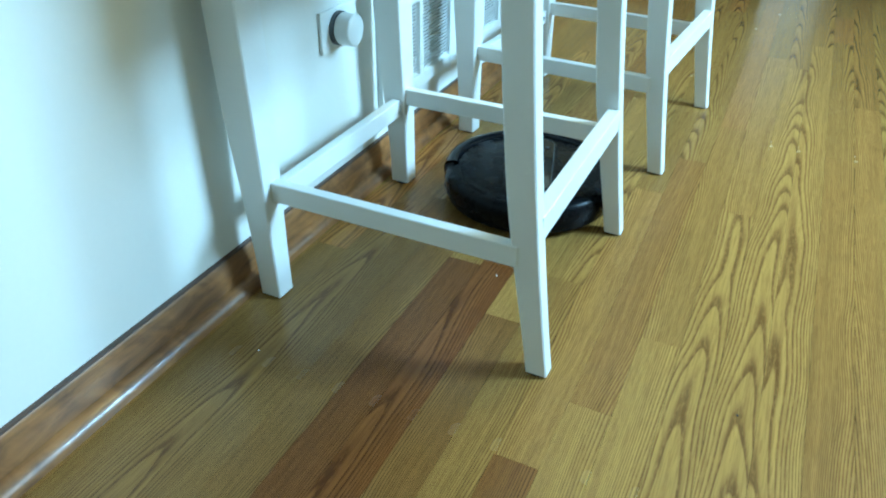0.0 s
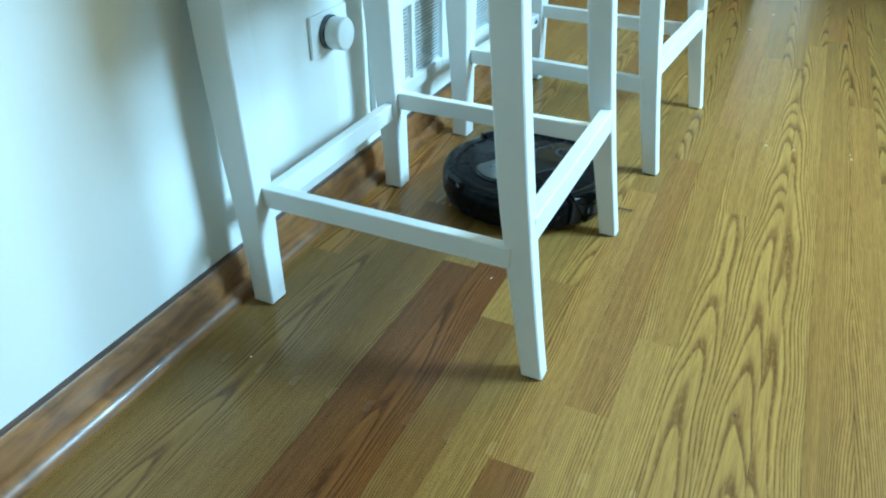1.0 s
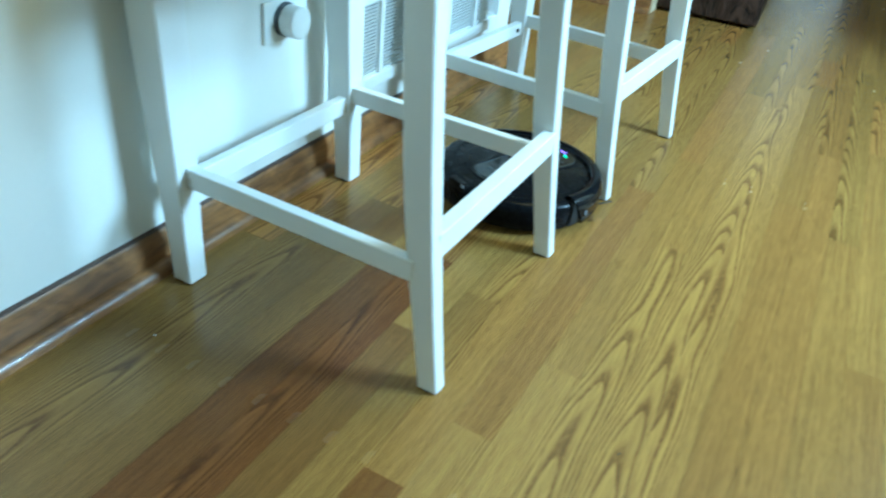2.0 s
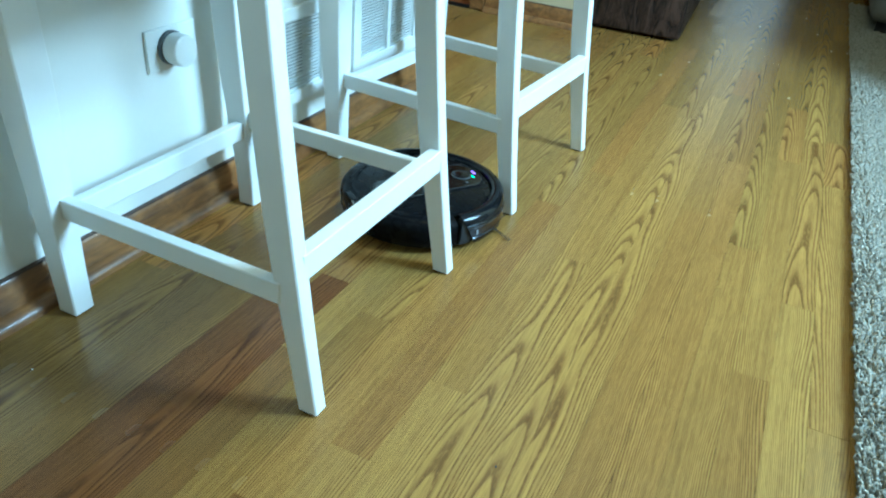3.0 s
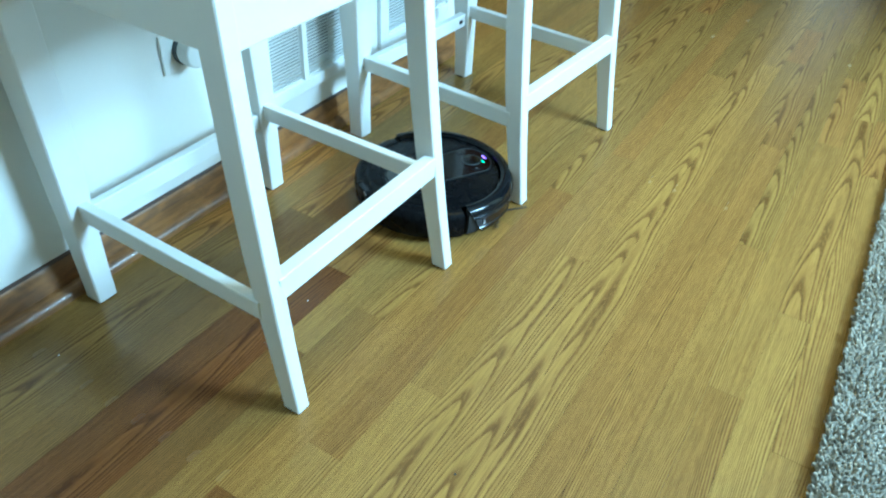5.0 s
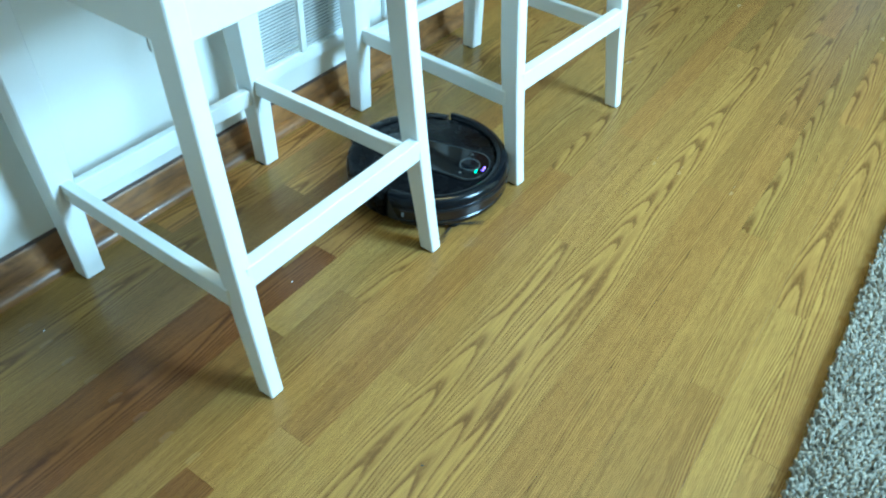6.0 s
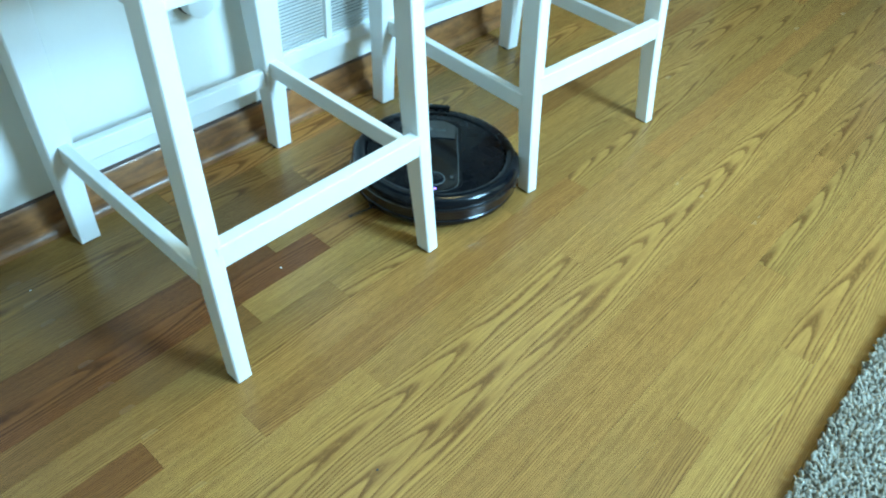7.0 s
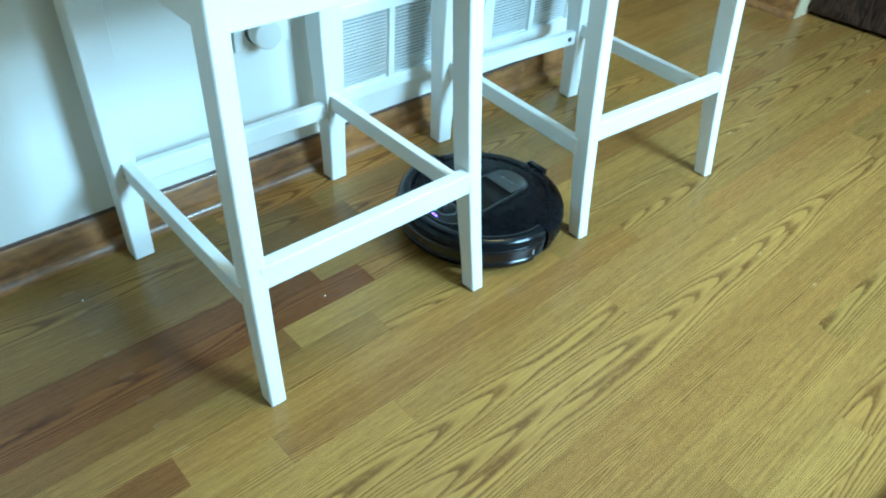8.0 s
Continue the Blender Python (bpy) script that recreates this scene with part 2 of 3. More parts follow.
floor = tagged(part("floor", box(-2.2, -3.0, -0.10, 2.80, 6.0, -0.0125), MAT["subfloor"]), "honey-coloured varnished strip oak floor", "floor", kind="structure")


def wall(name, x0, y0, z0, x1, y1, z1, holes=(), label="tan painted wall", axis="x", paint="tan"):
    """A wall block with rectangular holes (a0, z0, a1, z1) along its length."""
    bm = bmesh.new()
    lo, hi = (y0, y1) if axis == "x" else (x0, x1)
    cuts = sorted(holes)
    at = lo
    spans = []
    for a0, h0, a1, h1 in cuts:
        spans += [(at, z0, a0, z1), (a0, z0, a1, h0), (a0, h1, a1, z1)]
        at = a1
    spans.append((at, z0, hi, z1))
    for a0, b0, a1, b1 in spans:
        if a1 - a0 > 1e-6 and b1 - b0 > 1e-6:
            if axis == "x":
                box(x0, a0, b0, x1, a1, b1, bm=bm)
            else:
                box(a0, y0, b0, a1, y1, b1, bm=bm)
    bmesh.ops.remove_doubles(bm, verts=bm.verts, dist=1e-5)
    return tagged(part(name, bm, MAT[paint]), label, "wall", kind="structure")


# half wall under the breakfast counter, with two duct openings
VENTS = ((0.465, 0.820), (0.925, 1.280))
VZ0, VZ1 = 0.128, 0.340
wall("wall_west", -0.13, -3.0, 0.0, 0.0, WALL_END, 0.98, [(a + 0.03, VZ0 + 0.03, b - 0.03, VZ1 - 0.03) for a, b in VENTS], "cream painted half wall lit by daylight", paint="paint")
wall("wall_west_far", -2.32, -3.0, 0.0, -2.2, 6.0, 2.4)
wall("wall_south", -2.2, -3.12, 0.0, 2.62, -3.0, 2.4, axis="y")
wall("wall_east", 2.62, -3.0, 0.0, 2.80, 6.0, 2.4, [(0.65, 1.06, 1.55, 2.10)], "tan painted wall with a window")
# unseen stub wall, added to keep the east daylight off the hall
wall("wall_light_blocker", 1.69, 1.95, 0.0, 2.62, 2.07, 2.4, axis="y")
wall("wall_north", 0.24, 5.9, 0.0, 2.62, 6.0, 2.4, [(0.36, 0.3, 0.96, 2.05)], axis="y")
wall("wall_hall", -2.2, FAR, 0.0, 0.22, FAR + 0.12, 2.4, [(-0.95, -0.01, -0.178, 2.03)], axis="y")
wall("wall_hall_side", 0.10, FAR + 0.12, 0.0, 0.22, 6.0, 2.4)
wall("wall_pier", 1.02, 4.15, 0.0, 2.62, 4.27, 2.4, axis="y")
tagged(part("ceiling", box(-2.32, -3.12, 2.4, 2.80, 6.0, 2.5), MAT["ceiling"]), "white painted ceiling", "ceiling", kind="structure")

BASE = [(0.0, 0.0), (0.013, 0.0), (0.013, 0.046), (0.0115, 0.052), (0.0095, 0.058), (0.0085, 0.064), (0.006, 0.068), (0.0, 0.068)]
EDGE = [(0.0, 0.0682), (0.0068, 0.0682), (0.0062, 0.0712), (0.0, 0.0720)]
SHOE = [(0.0135, 0.0)] + [(0.0135 + 0.022 * math.cos(radians(a)), 0.020 * math.sin(radians(a))) for a in range(0, 91, 15)]


def skirting(name, make, *where):
    b = tagged(part(name, make(BASE, *where), MAT["base"], None, "", True), "brown stained wooden baseboard along the wall", "baseboard", kind="structure")
    part("top_edge", make(EDGE, *where), MAT["edge"], b, "dark worn top edge", True)
    part("shoe_moulding", make(SHOE, *where), MAT["base"], b, "rounded wooden shoe moulding", True)
    return b


skirting("baseboard", rail, -2.99, WALL_END)
skirting("baseboard", rail_x, -0.175, 0.215, FAR)
skirting("baseboard", rail_x, 1.03, 2.61, 4.15)
end = skirting("baseboard", rail_x, -0.13, 0.013, 0.0)
end.matrix_world = pose(-0.117, WALL_END, 0, 0, 0, 180)


def window_unit(name, w, h, m):
    """Frame, sill and two panes; local x across, z up, y through the wall."""
    root = tagged(new(name), "white framed window with two panes", "window", kind="structure")
    for s in (-1, 1):
        part("jamb", box(s * w / 2 - 0.03, -0.04, 0, s * w / 2 + 0.03, 0.04, h), MAT["vent"], root)
    for z in (0.0, h / 2 - 0.02, h - 0.05):
        part("window_frame", box(-w / 2 + 0.03, -0.03, z, w / 2 - 0.03, 0.03, z + 0.05), MAT["vent"], root)
    for z in (0.05, h / 2 + 0.03):
        pane = part("pane", box(-w / 2 + 0.03, -0.003, z, w / 2 - 0.03, 0.003, z + h / 2 - 0.07), MAT["glass"], root)
        pane.visible_shadow = False
    root.matrix_world = m
    return root


window_unit("window_1", 0.9 - 0.06, 1.04, pose(2.71, 1.10, 1.06, 0, 0, 90))
window_unit("window_2", 0.6 - 0.06, 1.75, pose(0.66, 5.96, 0.30))

# door in the hall wall
door = tagged(new("door_1"), "closed reddish-brown stained wooden door in a frame", "door", kind="structure")
part("door_leaf", box(-0.915, FAR + 0.006, 0.008, -0.245, FAR + 0.05, 2.0, 0.003), MAT["door"], door)
for x0, x1 in ((-0.945, -0.918), (-0.242, -0.180)):
    part("door_frame", box(x0, FAR - 0.015, 0.0, x1, FAR + 0.1, 2.02, 0.003), MAT["base"], door)
part("door_frame", box(-0.918, FAR - 0.015, 2.003, -0.242, FAR + 0.1, 2.028, 0.003), MAT["base"], door)


# ---- wall fittings ----
def wall_vent(y0, y1):
    """A pressed steel return-air grille: frame, middle bar, slats and a dark duct behind."""
    v = tagged(new("wall_vent"), "white enamelled louvred wall vent above the baseboard", "vent", "wall vents")
    w, h, t = y1 - y0, VZ1 - VZ0, 0.012
    b = 0.034
    for name, a in (("frame_side", (0, 0, b, h)), ("frame_side", (w - b, 0, w, h)), ("frame_rail", (b, 0, w - b, b * 0.8)), ("frame_rail", (b, h - b * 0.8, w - b, h))):
        part(name, box(0.0005, a[0], a[1], t, a[2], a[3], 0.0015), MAT["vent"], v)
    part("middle_bar", box(-0.002, w / 2 - 0.008, b * 0.8, t - 0.001, w / 2 + 0.008, h - b * 0.8, 0.001), MAT["vent"], v)
    part("duct", box(-0.09, b, b * 0.8, -0.045, w - b, h - b * 0.8), MAT["duct"], v, "dark duct behind the slats")
    n = 21
    step = (h - 1.6 * b) / n
    bm = box(-0.0004, 0, -0.0043, 0.0004, w / 2 - b - 0.009, 0.0043)
    bmesh.ops.rotate(bm, verts=bm.verts, cent=(0, 0, 0), matrix=Matrix.Rotation(radians(32), 3, "Y"))
    me = mesh_of("slat", bm, MAT["vent"])
    for side in (b + 0.0005, w / 2 + 0.0085):
        for k in range(n):
            s = new("slat", me)
            s.parent = v
            s.location = (0.0035, side, b * 0.8 + (k + 0.5) * step)
    for z in (0.02, h - 0.02):
        sm = disc(0.0035, 0, 0.0015, 0.0005, 12)
        sc = part("screw", sm, MAT["vent"], v)
        sc.matrix_local = pose(t - 0.0005, b * 0.42, z, 0, 90, 0)
    v.location = (0.0, y0, VZ0)
    return v


for a, b in VENTS:
    wall_vent(a, b)

plate = tagged(new("outlet_dial"), "white wall plate with a round raised dial", "wall outlet")
part("plate", box(0.0005, -0.058, -0.036, 0.007, 0.058, 0.036, 0.002, 2), MAT["plate"], plate)
collar = part("collar", disc(0.0295, 0, 0.008, 0.001, 48), MAT["silver"], plate, "shadowed grey ring behind the dial")
collar.matrix_local = pose(0.0065, -0.006, 0.0, 0, 90, 0)
knob = part("dial", disc(0.0275, 0.0, 0.030, 0.004, 48), MAT["plate"], plate, "round white dial cap", True)
knob.matrix_local = pose(0.0140, -0.006, 0.0, 0, 90, 0)
plate.location = (0.0, 0.331, 0.338)


# ---- bar stools ----
SX, SY = 0.443, 0.420
ZS = 0.555


def ease(u):
    u = min(1.0, max(0.0, u))
    return u * u * (3 - 2 * u)


def aisle_face(z):
    """Outer face of an aisle leg at height z, from its foot's centre: it leans and curves inward, then rises as a raked back post."""
    u = min(z, 0.62)
    return 0.017 - (0.165 * u - 0.08 * u * u) + max(0.0, z - 0.64) * 0.16


def leg_mesh(aisle, side):
    """A tapered leg, origin at its foot's centre."""
    def rings(_):
        out = []
        top = 0.99 if aisle else ZS + 0.062
        for k in range(25):
            z = top * k / 24
            if aisle:
                dx, dy = 0.031 + 0.010 * ease(z / 0.30), 0.025 + 0.003 * ease(z / 0.30)
                x1 = aisle_face(z)
                x0 = x1 - dx
                edge, lean = 0.012, 0.025 if side < 0 else 0.008
            else:
                dx, dy = 0.037 + 0.018 * ease(z / 0.40), 0.036 + 0.016 * ease(z / 0.40)
                x1 = 0.016 - 0.012 * z
                x0 = x1 - dx
                edge, lean = 0.026, -0.008
            outer = side * (edge - lean * z)
            y0, y1 = (outer, outer + dy) if side < 0 else (outer - dy, outer)
            c = 0.002
            pts = [(x0 + c, y0), (x1 - c, y0), (x1, y0 + c), (x1, y1 - c), (x1 - c, y1), (x0 + c, y1), (x0, y1 - c), (x0, y0 + c)]
            out.append([(px, py, z + 0.003) for px, py in pts])
        return out
    return swept(None, rings)


def bar_stool(m):
    s = tagged(new("bar_stool"), "white painted wooden counter stool with a dark padded seat", "stool", "stools at the counter")
    for sx, sy in ((-1, -1), (-1, 1), (1, -1), (1, 1)):
        leg = part("leg", leg_mesh(sx > 0, sy), MAT["stool"], s, "", True)
        leg.location = (sx * SX / 2, sy * SY / 2, 0)
        pad = part("foot_pad", disc(0.012, 0.0, 0.0035, 0.0, 16), MAT["foot"], leg, "dark felt pad")
    hx, hy = SX / 2, SY / 2
    # stretchers: the two across, the low one at the wall, the higher one at the aisle
    for sy in (-1, 1):
        part("stretcher", box(-hx + 0.004, sy * (hy + 0.001) - 0.009, 0.172, hx - 0.040, sy * (hy + 0.001) + 0.009, 0.204, 0.002), MAT["stool"], s)
    part("stretcher", box(-hx - 0.012, -hy + 0.010, 0.150, -hx + 0.006, hy - 0.010, 0.184, 0.002), MAT["stool"], s)
    part("stretcher", box(hx - 0.038, -hy + 0.012, 0.203, hx - 0.016, hy - 0.012, 0.243, 0.002), MAT["stool"], s)
    # apron rails and seat
    fx = hx + aisle_face(ZS + 0.03)
    for sy in (-1, 1):
        part("apron", box(-hx - 0.010, sy * (hy - 0.016) - 0.010, ZS, fx - 0.036, sy * (hy - 0.016) + 0.010, ZS + 0.062, 0.002), MAT["stool"], s)
    part("apron", box(-hx - 0.024, -hy + 0.016, ZS, -hx - 0.004, hy - 0.016, ZS + 0.062, 0.002), MAT["stool"], s)
    part("apron", box(fx - 0.028, -hy + 0.012, ZS, fx - 0.003, hy - 0.012, ZS + 0.062, 0.002), MAT["stool"], s)
    part("seat", box(-hx - 0.04, -hy + 0.006, ZS + 0.063, fx - 0.046, hy - 0.006, ZS + 0.115, 0.016, 4), MAT["seat"], s, "dark padded seat", True)
    for z in (0.72, 0.83, 0.94):
        x = hx + aisle_face(z + 0.03) - 0.020
        part("back_rail", box(x - 0.009, -hy + 0.012, z, x + 0.009, hy - 0.012, z + 0.06, 0.003), MAT["stool"], s)
    s.matrix_world = m
    return s


stool = bar_stool(pose(0.2905, 0.2215, 0, 0, 0, -0.4))
far_stool = copy_thing(stool, pose(0.329, 0.933, 0, 0, 0, -4.2))
bolt = part("bolt", disc(0.006, 0, 0.003, 0.001, 12), MAT["screw"], far_stool, "dark bolt head in the stretcher")
bolt.matrix_local = pose(-SX / 2 + 0.0055, SY / 2 - 0.035, 0.167, 0, 90, 0)


# ---- robot vacuum: local +y is its front ----
def robot_vacuum():
    r = tagged(new("robot_vacuum"), "round glossy black robot vacuum turning on the floor", "robot vacuum")
    part("body", disc(0.156, 0.012, 0.060, 0.004, 96), MAT["black"], r, "matt black round body", True)
    # rear half: one smooth cover from the rim to the middle, rounded over at the edge
    part("rear_shell", arc_shell([(0.150, 0.014), (0.161, 0.016), (0.1655, 0.030), (0.1668, 0.050), (0.1655, 0.060), (0.161, 0.0675), (0.153, 0.0715), (0.140, 0.0728), (0.1345, 0.0728), (0.1345, 0.058), (0.150, 0.05)], 187, 353, 64),
         MAT["satin"], r, "satin black rear shell", True)
    # front half: raised bumper whose ends are cut on a slant
    prof = [(0.152, 0.014), (0.1655, 0.0155), (0.1688, 0.022), (0.1692, 0.028), (0.1672, 0.0300), (0.1690, 0.0320), (0.1697, 0.052), (0.1692, 0.0560), (0.1672, 0.0575), (0.1688, 0.0595), (0.1672, 0.068), (0.162, 0.0752), (0.154, 0.0785), (0.147, 0.0782),
            (0.1425, 0.0755), (0.1405, 0.0710), (0.1400, 0.058), (0.152, 0.05)]

    def slanted(pr, a0, a1, slant, steps=96):
        def rings(p):
            out = []
            for k in range(steps + 1):
                u = k / steps
                ring = []
                for rad, z in p:
                    cut = slant * (0.078 - z) / 0.064
                    a = radians((a0 + cut) * (1 - u) + (a1 - cut) * u)
                    ring.append((rad * math.cos(a), rad * math.sin(a), z))
                out.append(ring)
            return out
        return swept(pr, rings)

    bumper = part("bumper", slanted(prof, -4.0, 184.0, 12.0), MAT["gloss"], r, "gloss black front bumper", True)
    part("sensor_window", slanted([(0.1685, 0.0325), (0.1703, 0.0335), (0.1708, 0.0520), (0.1690, 0.0545)], 2.0, 178.0, 10.0), MAT["smoke"], bumper, "smoked sensor window", True)
    # pale chips at both ends of the sensor window, painted in as glints
    for a in (8, 172):
        mark = part("window_glint", box(-0.002, 0.1703, 0.037, 0.002, 0.1714, 0.048, 0.0005), MAT["glint"], bumper, "small pale mark painted as a glint on the sensor window")
        mark.rotation_euler = (0, 0, radians(a - 90))
    for s in (-1, 1):
        # wedge of shell below the slanted end of the bumper, with its gap
        wedge = slanted([(0.150, 0.014), (0.160, 0.016), (0.1645, 0.030), (0.1655, 0.055), (0.164, 0.066), (0.150, 0.071)], -3.5, 5.5, 0.0, 8)
        bmesh.ops.scale(wedge, vec=(s, 1, 1), verts=wedge.verts)
        bmesh.ops.recalc_face_normals(wedge, faces=wedge.faces)
        part("seam_cover", wedge, MAT["rubber"], r, "dark gap between bumper and shell", True)
    part("top_plate", disc(0.1388, 0.058, 0.0712, 0.0015, 96), MAT["satin"], r, "smooth black top plate", True)

    def outline(w, y_rear, y_front, grow=0.0, k=28):
        """Round-ended long plate, wider to the front: list of points."""
        pts = []
        wf, wr = w * 1.06 + grow, w * 0.90 + grow
        for q in range(k + 1):
            a = radians(180 * q / k)
            pts.append((wf * math.cos(a), y_front + (wf * 0.72) * math.sin(a)))
        for q in range(k + 1):
            a = radians(180 + 180 * q / k)
            pts.append((wr * math.cos(a), y_rear + (wr * 0.72) * math.sin(a)))
        return pts

    def slab(pts, z0, z1):
        return swept(pts, lambda p: [[(px, py, z) for px, py in p] for z in (z0, z1)])

    def band(inner, outer, z0, z1):
        bm = bmesh.new()
        n = len(inner)
        rows = [[bm.verts.new((p[0], p[1], z)) for p in ring] for ring, z in ((inner, z0), (inner, z1), (outer, z1), (outer, z0))]
        for q in range(4):
            a, b = rows[q], rows[(q + 1) % 4]
            for e in range(n):
                bm.faces.new((a[e], a[(e + 1) % n], b[(e + 1) % n], b[e]))
        bmesh.ops.recalc_face_normals(bm, faces=bm.faces)
        return bm

    # long panel on the axis: a dark groove, a thin pale lip and a glossy plate in it
    W, YR, YF = 0.046, -0.078, 0.098
    part("panel_groove", band(outline(W, YR, YF, 0.0010), outline(W, YR, YF, 0.0065), 0.0690, 0.0732), MAT["black"], r, "raised lip round the panel", True)
    panel = part("control_panel", slab(outline(W, YR, YF), 0.0690, 0.0722), MAT["panel"], r, "glossy black control panel", True)
    part("panel_edge", band(outline(W, YR, YF, -0.0016), outline(W, YR, YF), 0.0715, 0.0727), MAT["silver"], panel, "thin grey edge of the panel")
    # clear cover at the rear of the panel, with unreadable print on it
    cover = [(0.036, YR + 0.034), (-0.036, YR + 0.034)] + [(-0.038 * math.cos(radians(9 * q)), YR - 0.026 * math.sin(radians(9 * q))) for q in range(21)]
    part("clear_cover", slab(cover, 0.0722, 0.0745), MAT["cover"], panel, "clear glossy cover plate", True)
    for k, w in enumerate((0.005, 0.003, 0.004, 0.003, 0.0045)):
        part("print_bar", box(-0.017 + 0.007 * k, YR + 0.004, 0.0745, -0.017 + 0.007 * k + w, YR + 0.011, 0.0748), MAT["silver"], panel)
    part("button_ring", arc_shell([(0.0185, 0.0715), (0.0215, 0.0715), (0.0210, 0.0738), (0.0190, 0.0738)], 0, 359.9, 56), MAT["silver"], panel, "thin ring round the start button").location = (0, 0.094, 0)
    part("button", disc(0.0178, 0.071, 0.0742, 0.0020, 48, (0, 0.094)), MAT["gloss"], panel, "round start button", True)
    for s in (-1, 1):
        part("button", box(s * 0.034 - 0.006, 0.078, 0.0715, s * 0.034 + 0.006, 0.094, 0.0732, 0.001), MAT["gloss"], panel, "small function button")
        part("print_mark", box(s * 0.034 - 0.003, 0.084, 0.0731, s * 0.034 + 0.003, 0.088, 0.0734), MAT["silver"], panel)
    part("light", box(0.011, 0.1115, 0.0715, 0.021, 0.1145, 0.0733, 0.0008), MAT["green"], panel, "lit green indicator")
    for x in (-0.006, 0.002):
        part("light", box(x, 0.1225, 0.0715, x + 0.0055, 0.1262, 0.0733, 0.0008), MAT["violet"], panel, "lit violet indicator")
    latch = part("bin_latch", box(-0.023, -0.1670, 0.060, 0.023, -0.153, 0.0760, 0.002), MAT["black"], r, "raised catch of the dust bin", True)
    part("latch_slot", box(-0.016, -0.1655, 0.0755, 0.016, -0.156, 0.0768, 0.0005), MAT["gloss"], latch)
    part("latch_mark", box(0.013, -0.1676, 0.0700, 0.0225, -0.1666, 0.0755, 0.0003), MAT["glint"], latch, "pale edge of the catch")
    for s in (-1, 1):
        w = part("wheel", disc(0.030, -0.010, 0.010, 0.003, 32), MAT["rubber"], r, "", True)
        w.matrix_local = pose(s * 0.105, 0.0, 0.030, 0, 90, 0)
        for a in (-14, -24):
            sensor = part("side_sensor", box(-0.004, 0.1655, 0.036, 0.004, 0.1675, 0.046, 0.001), MAT["gloss"], r)
            sensor.rotation_euler = (0, 0, radians((a if s > 0 else 180 - a) - 90))
    caster = part("caster", disc(0.014, -0.008, 0.008, 0.003, 24), MAT["rubber"], r, "", True)
    caster.matrix_local = pose(0, 0.115, 0.014, 0, 90, 0)
    brush = part("side_brush", disc(0.014, 0.007, 0.014, 0.002, 24), MAT["black"], r, "three-armed side brush", True)
    for k in range(3):
        arm = bmesh.new()
        for q in range(6):
            box(0.010, -0.0024 + 0.0008 * q, 0.004, 0.062, -0.0019 + 0.0008 * q, 0.0046, bm=arm)
        bmesh.ops.rotate(arm, verts=arm.verts, cent=(0, 0, 0), matrix=Matrix.Rotation(radians(120 * k), 3, "Z"))
        part("bristle_arm", arm, MAT["rubber"], brush)
    return r, brush


robot, side_brush = robot_vacuum()


# ---- ottoman, rug, sofa ----
ott = tagged(new("ottoman"), "dark brown embossed leather storage ottoman on the floor", "ottoman")
part("body", box(-0.19, 0.0, 0.012, 0.19, 0.80, 0.40, 0.012, 3), MAT["leather"], ott, "", True)
part("lid", box(-0.195, -0.005, 0.403, 0.195, 0.805, 0.47, 0.02, 4), MAT["leather"], ott, "padded leather lid", True)
for x in (-0.15, 0.15):
    for y in (0.05, 0.75):
        part("foot", disc(0.018, 0.0, 0.014, 0.002, 16, (x, y)), MAT["rubber"], ott)
ott.matrix_world = pose(0.414, 2.338, 0, 0, 0, 3)

RX, RY0, RY1 = 1.220, -2.4, 3.75
rug = tagged(new("rug"), "thick grey-beige looped shag rug on the oak floor", "rug")
part("backing", box(RX + 0.012, RY0, 0.0005, 2.58, RY1, 0.009, 0.002), MAT["backing"], rug)


def tufts(x0, y0, x1, y1, step, size, seed):
    """Many small twisted tufts as one mesh."""
    rng = np.random.default_rng(seed)
    nx, ny = int((x1 - x0) / step), int((y1 - y0) / step)
    gx, gy = np.meshgrid(np.arange(nx), np.arange(ny))
    c = np.stack([x0 + (gx.ravel() + rng.random(nx * ny)) * step, y0 + (gy.ravel() + rng.random(nx * ny)) * step], 1)
    n = len(c)
    ang = rng.random(n) * 6.283
    w = size * (0.75 + 0.5 * rng.random(n))
    hgt = 0.010 + 0.006 * rng.random(n)
    lean = (rng.random((n, 2)) - 0.5) * 0.008
    lean[:, 0] -= np.where(c[:, 0] < RX + 0.03, 0.006, 0.0)
    verts = np.zeros((n, 8, 3))
    for k in range(4):
        a = ang + k * math.pi / 2
        verts[:, k, 0], verts[:, k, 1], verts[:, k, 2] = c[:, 0] + w * np.cos(a), c[:, 1] + w * np.sin(a), 0.006
        b = a + 0.7
        verts[:, k + 4, 0] = c[:, 0] + lean[:, 0] + 0.72 * w * np.cos(b)
        verts[:, k + 4, 1] = c[:, 1] + lean[:, 1] + 0.72 * w * np.sin(b)
        verts[:, k + 4, 2] = 0.004 + hgt + 0.003 * np.cos(b + ang)
    quads = np.array([(0, 1, 5, 4), (1, 2, 6, 5), (2, 3, 7, 6), (3, 0, 4, 7), (4, 5, 6, 7)])
    faces = (np.arange(n)[:, None, None] * 8 + quads[None]).reshape(-1, 4)
    me = bpy.data.meshes.new("pile")
    me.from_pydata(verts.reshape(-1, 3).tolist(), [], faces.tolist())
    me.materials.append(MAT["yarn"])
    me.shade_smooth()
    ob = new("pile", me)
    ob.parent = rug
    return tagged(ob, "grey-beige looped pile", kind="stuff")


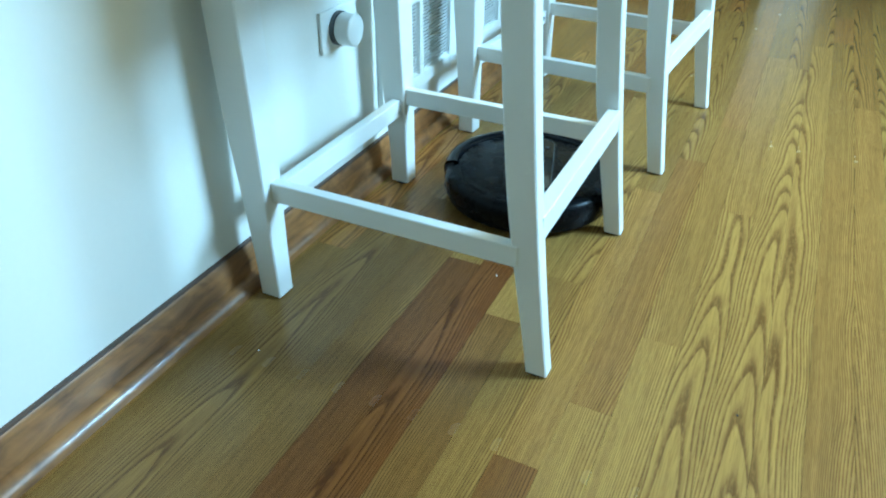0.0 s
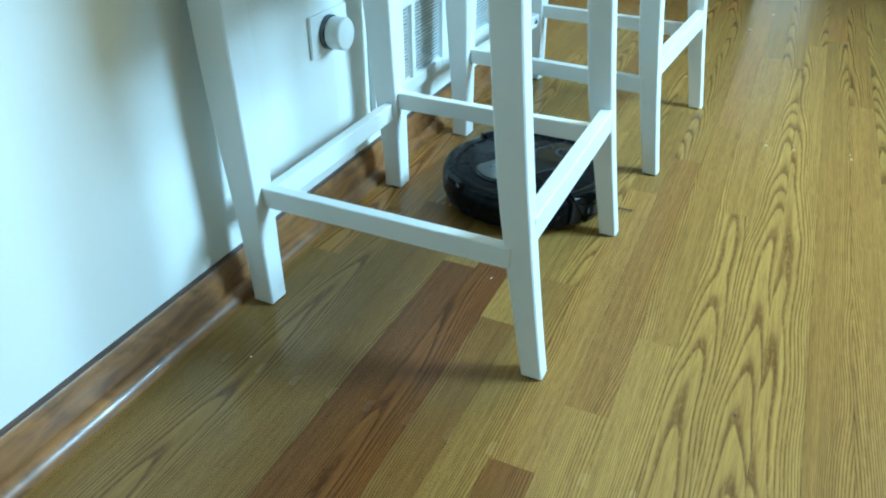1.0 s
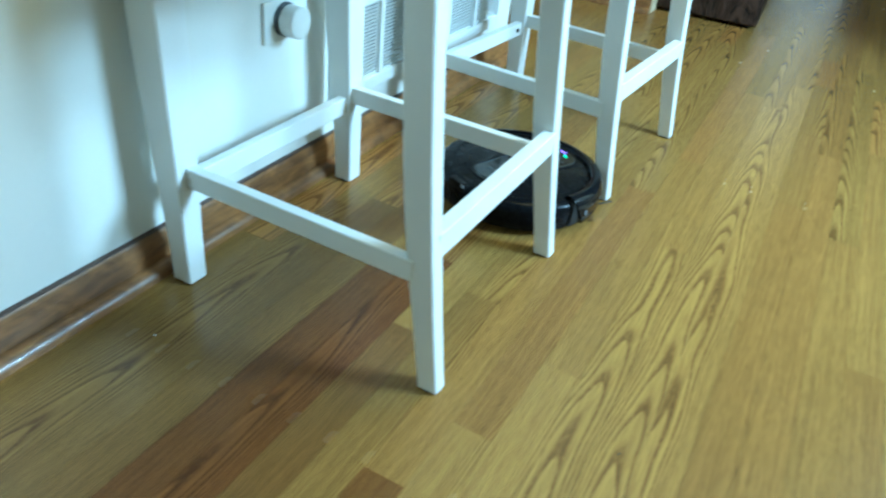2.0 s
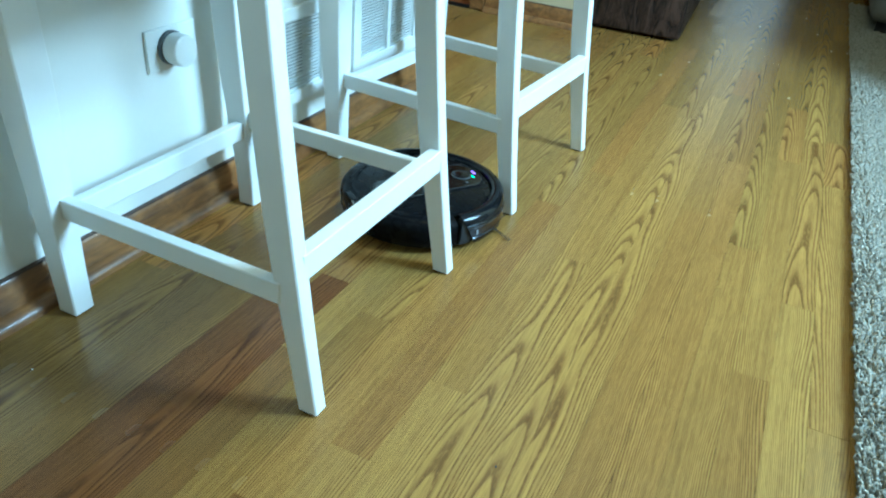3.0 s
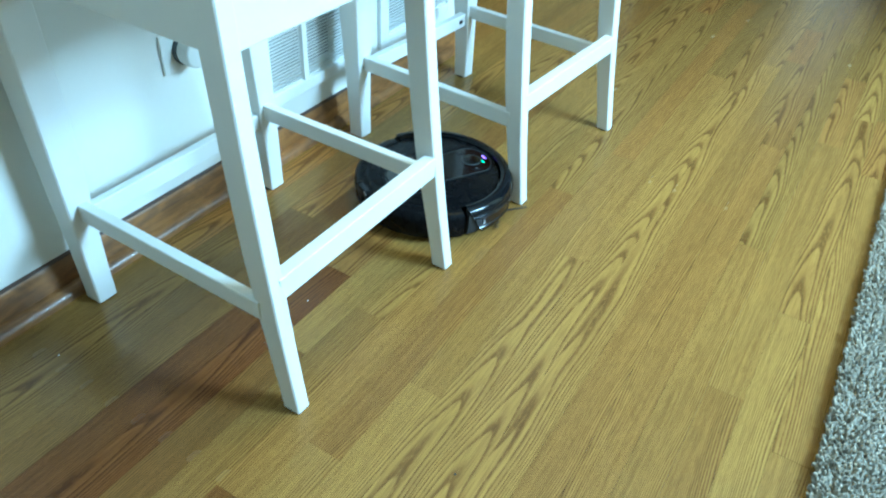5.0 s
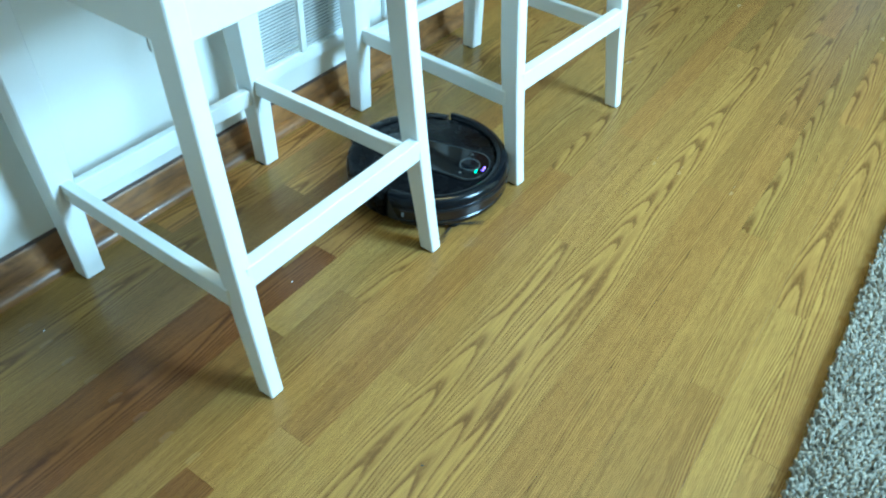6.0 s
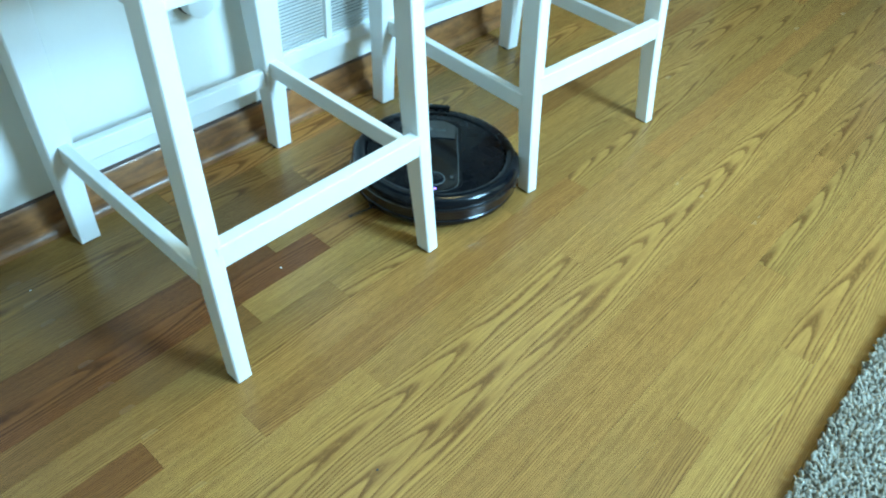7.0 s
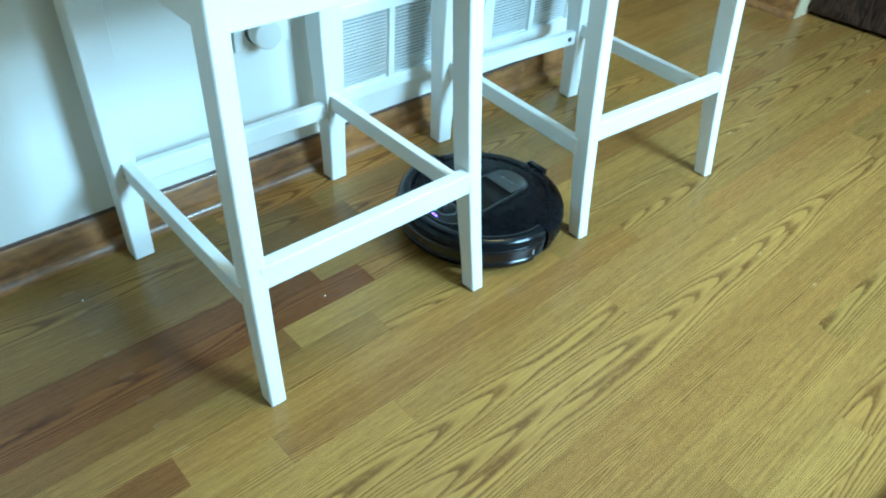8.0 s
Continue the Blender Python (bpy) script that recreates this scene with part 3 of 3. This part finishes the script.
tufts(RX + 0.004, -0.2, RX + 0.55, 2.0, 0.0044, 0.0037, 3)
tufts(RX + 0.004, 2.0, 2.3, RY1, 0.008, 0.0056, 4)
tufts(RX + 0.55, -1.0, 2.56, 2.0, 0.018, 0.013, 5)
tufts(RX + 0.004, RY0, 2.56, -1.0, 0.03, 0.02, 6)
tufts(RX + 0.004, -1.0, RX + 0.55, -0.2, 0.008, 0.0056, 7)

sofa = tagged(new("sofa"), "grey fabric sofa standing on the rug", "sofa")
part("base", box(0, 0, 0.10, 0.95, 0.9, 0.42, 0.03, 3), MAT["sofa"], sofa, "", True)
part("armrest", box(-0.04, -0.02, 0.06, 0.20, 0.92, 0.62, 0.05, 4), MAT["sofa"], sofa, "", True)
part("backrest", box(0.1, 0.72, 0.40, 0.95, 0.94, 0.85, 0.05, 4), MAT["sofa"], sofa, "", True)
part("cushion", box(0.21, 0.02, 0.425, 0.95, 0.71, 0.53, 0.04, 4), MAT["sofa"], sofa, "", True)
for x in (0.03, 0.88):
    for y in (0.06, 0.84):
        part("foot", disc(0.025, 0.012, 0.10, 0.003, 20, (x, y)), MAT["rubber"], sofa)
sofa.matrix_world = pose(1.31, 3.12, 0)


# ---- crumbs on the floor ----
def crumb(x, y, size, material, label):
    bm = bmesh.new()
    bmesh.ops.create_icosphere(bm, subdivisions=1, radius=size)
    for k, v in enumerate(bm.verts):
        v.co *= 0.75 + 0.5 * ((k * 37) % 11) / 11
        v.co.z *= 0.5
    low = min(v.co.z for v in bm.verts)
    bmesh.ops.translate(bm, vec=(0, 0, -low), verts=bm.verts)
    ob = tagged(part("crumb", bm, material), label, "crumb", "crumbs on the floor")
    ob.location = (x, y, 0.0002)
    return ob


crumb(0.372, 0.202, 0.0017, MAT["plate"], "tiny pale crumb lying on the oak floor")
crumb(0.127, -0.128, 0.0015, MAT["plate"], "tiny pale crumb lying on the oak floor")
crumb(0.780, 0.044, 0.0020, MAT["rubber"], "tiny dark speck of dirt on the oak floor")


# ---- oak strips ----
PITCH, X0 = 0.0588, 0.511
LENGTHS = (0.32, 0.46, 0.62, 0.80, 1.02, 1.30)
strip_mesh = {}


def strip(row, y0, y1, tone, red, heart):
    """One floor strip from y0 to y1 in a row counted from the strip at X0."""
    key = round(y1 - y0, 3)
    if key not in strip_mesh:
        w = PITCH / 2 - 0.0002
        bm = box(-w, 0.0002, -0.012, w, key - 0.0002, 0.0)
        strip_mesh[key] = mesh_of("strip", bm, MAT["oak"])
    ob = new("strip", strip_mesh[key])
    ob.parent = floor
    ob.location = (X0 + (row + 0.5) * PITCH, y0, 0)
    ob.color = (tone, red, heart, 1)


# strips that can be told apart: row: [(end, tone, red, heart)], from the south
KNOWN = {
    0: [(-0.157, 0.20, 0.70, 0.9), (0.62, 0.50, 0.18, 0.12)],
    1: [(-0.03, 0.56, 0.05, 0.86), (0.80, 0.40, 0.32, 0.9)],
    2: [(0.15, 0.58, 0.02, 0.93), (1.02, 0.46, 0.12, 0.08)],
    3: [(0.60, 0.52, 0.05, 0.50), (1.62, 0.50, 0.12, 0.12)],
    4: [(1.55, 0.54, 0.06, 0.62)],
    5: [(1.80, 0.53, 0.10, 0.30)],
    6: [(0.95, 0.44, 0.26, 0.93)],
    7: [(1.30, 0.46, 0.24, 0.05)],
    8: [(0.85, 0.43, 0.16, 0.95)],
    9: [(0.425, 0.36, 0.22, 0.9), (1.40, 0.43, 0.10, 0.08)],
    10: [(0.68, 0.50, 0.0, 0.88), (1.60, 0.42, 0.15, 0.5)],
    11: [(0.35, 0.44, 0.08, 0.9), (1.30, 0.43, 0.12, 0.2)],
    12: [(0.75, 0.42, 0.10, 0.9)],
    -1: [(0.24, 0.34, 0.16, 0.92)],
    # dark boards by the wall; their tone is lowered further to paint in shade
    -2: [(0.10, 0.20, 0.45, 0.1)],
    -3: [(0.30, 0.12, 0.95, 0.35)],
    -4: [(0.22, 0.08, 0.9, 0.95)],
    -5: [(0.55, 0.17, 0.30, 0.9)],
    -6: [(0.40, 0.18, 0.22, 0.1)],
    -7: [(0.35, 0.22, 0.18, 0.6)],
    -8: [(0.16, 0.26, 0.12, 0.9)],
}
rng = random.Random(11)


def run(row, y_from, y_to):
    y = y_from - rng.random() * 0.3 if y_from > 0 else y_from
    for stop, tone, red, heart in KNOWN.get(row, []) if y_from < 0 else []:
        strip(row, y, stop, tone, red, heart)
        y = stop
    while y < y_to:
        step = min(rng.choice(LENGTHS), y_to - y + 0.001)
        if step < 0.05:
            break
        strip(row, y, y + step, rng.uniform(0.32, 0.54), rng.random() ** 1.8 * 0.45, rng.choice((0.04, 0.1, 0.9, 0.96, 0.3, 0.5, 0.7)))
        y += step


for row in range(-9, 13):
    run(row, -1.254, 4.6 if row > -6 else 2.24)
for row in range(-26, -9):
    run(row, 1.25, 2.24)
# plain oak under the rug and behind the camera
for x0, y0, x1, y1 in ((X0 + 13 * PITCH, -3.0, 2.62, 5.9), (0.03, -3.0, X0 + 13 * PITCH, -1.255), (0.22, 4.62, X0 + 13 * PITCH, 5.9), (-2.2, -3.0, -0.13, 1.25), (-2.2, 1.252, X0 - 26 * PITCH - 0.002, 2.24)):
    o = part("floor_field", box(x0, y0, -0.0125, x1, y1, -0.0005), MAT["oak"], floor)
    o.color = (0.52, 0.2, 0.9, 1)


# ---- what moves ----
def motions():
    heading = [(0.0, 0.327, 0.480, 108), (0.5, 0.325, 0.486, 78), (1.0, 0.326, 0.502, 53), (1.5, 0.367, 0.583, 57), (2.0, 0.383, 0.596, 66), (2.2, 0.383, 0.596, 66),
               (3.3, 0.383, 0.594, 56), (3.5, 0.383, 0.594, 58), (4.0, 0.383, 0.597, 94), (4.2, 0.382, 0.599, 100), (4.8, 0.379, 0.604, 74), (5.3, 0.379, 0.606, 45),
               (5.5, 0.379, 0.605, 36), (6.0, 0.387, 0.593, 12), (6.5, 0.384, 0.592, -21), (7.0, 0.383, 0.591, -50), (7.5, 0.383, 0.589, -77), (8.0, 0.382, 0.576, -91)]
    walk(robot, [(t, pose(x, y, 0, 0, 0, h - 90)) for t, x, y, h in heading])
    walk(side_brush, [(k * 0.1, pose(0.110, 0.105, 0, 0, 0, -80 * k)) for k in range(81)])


motions()
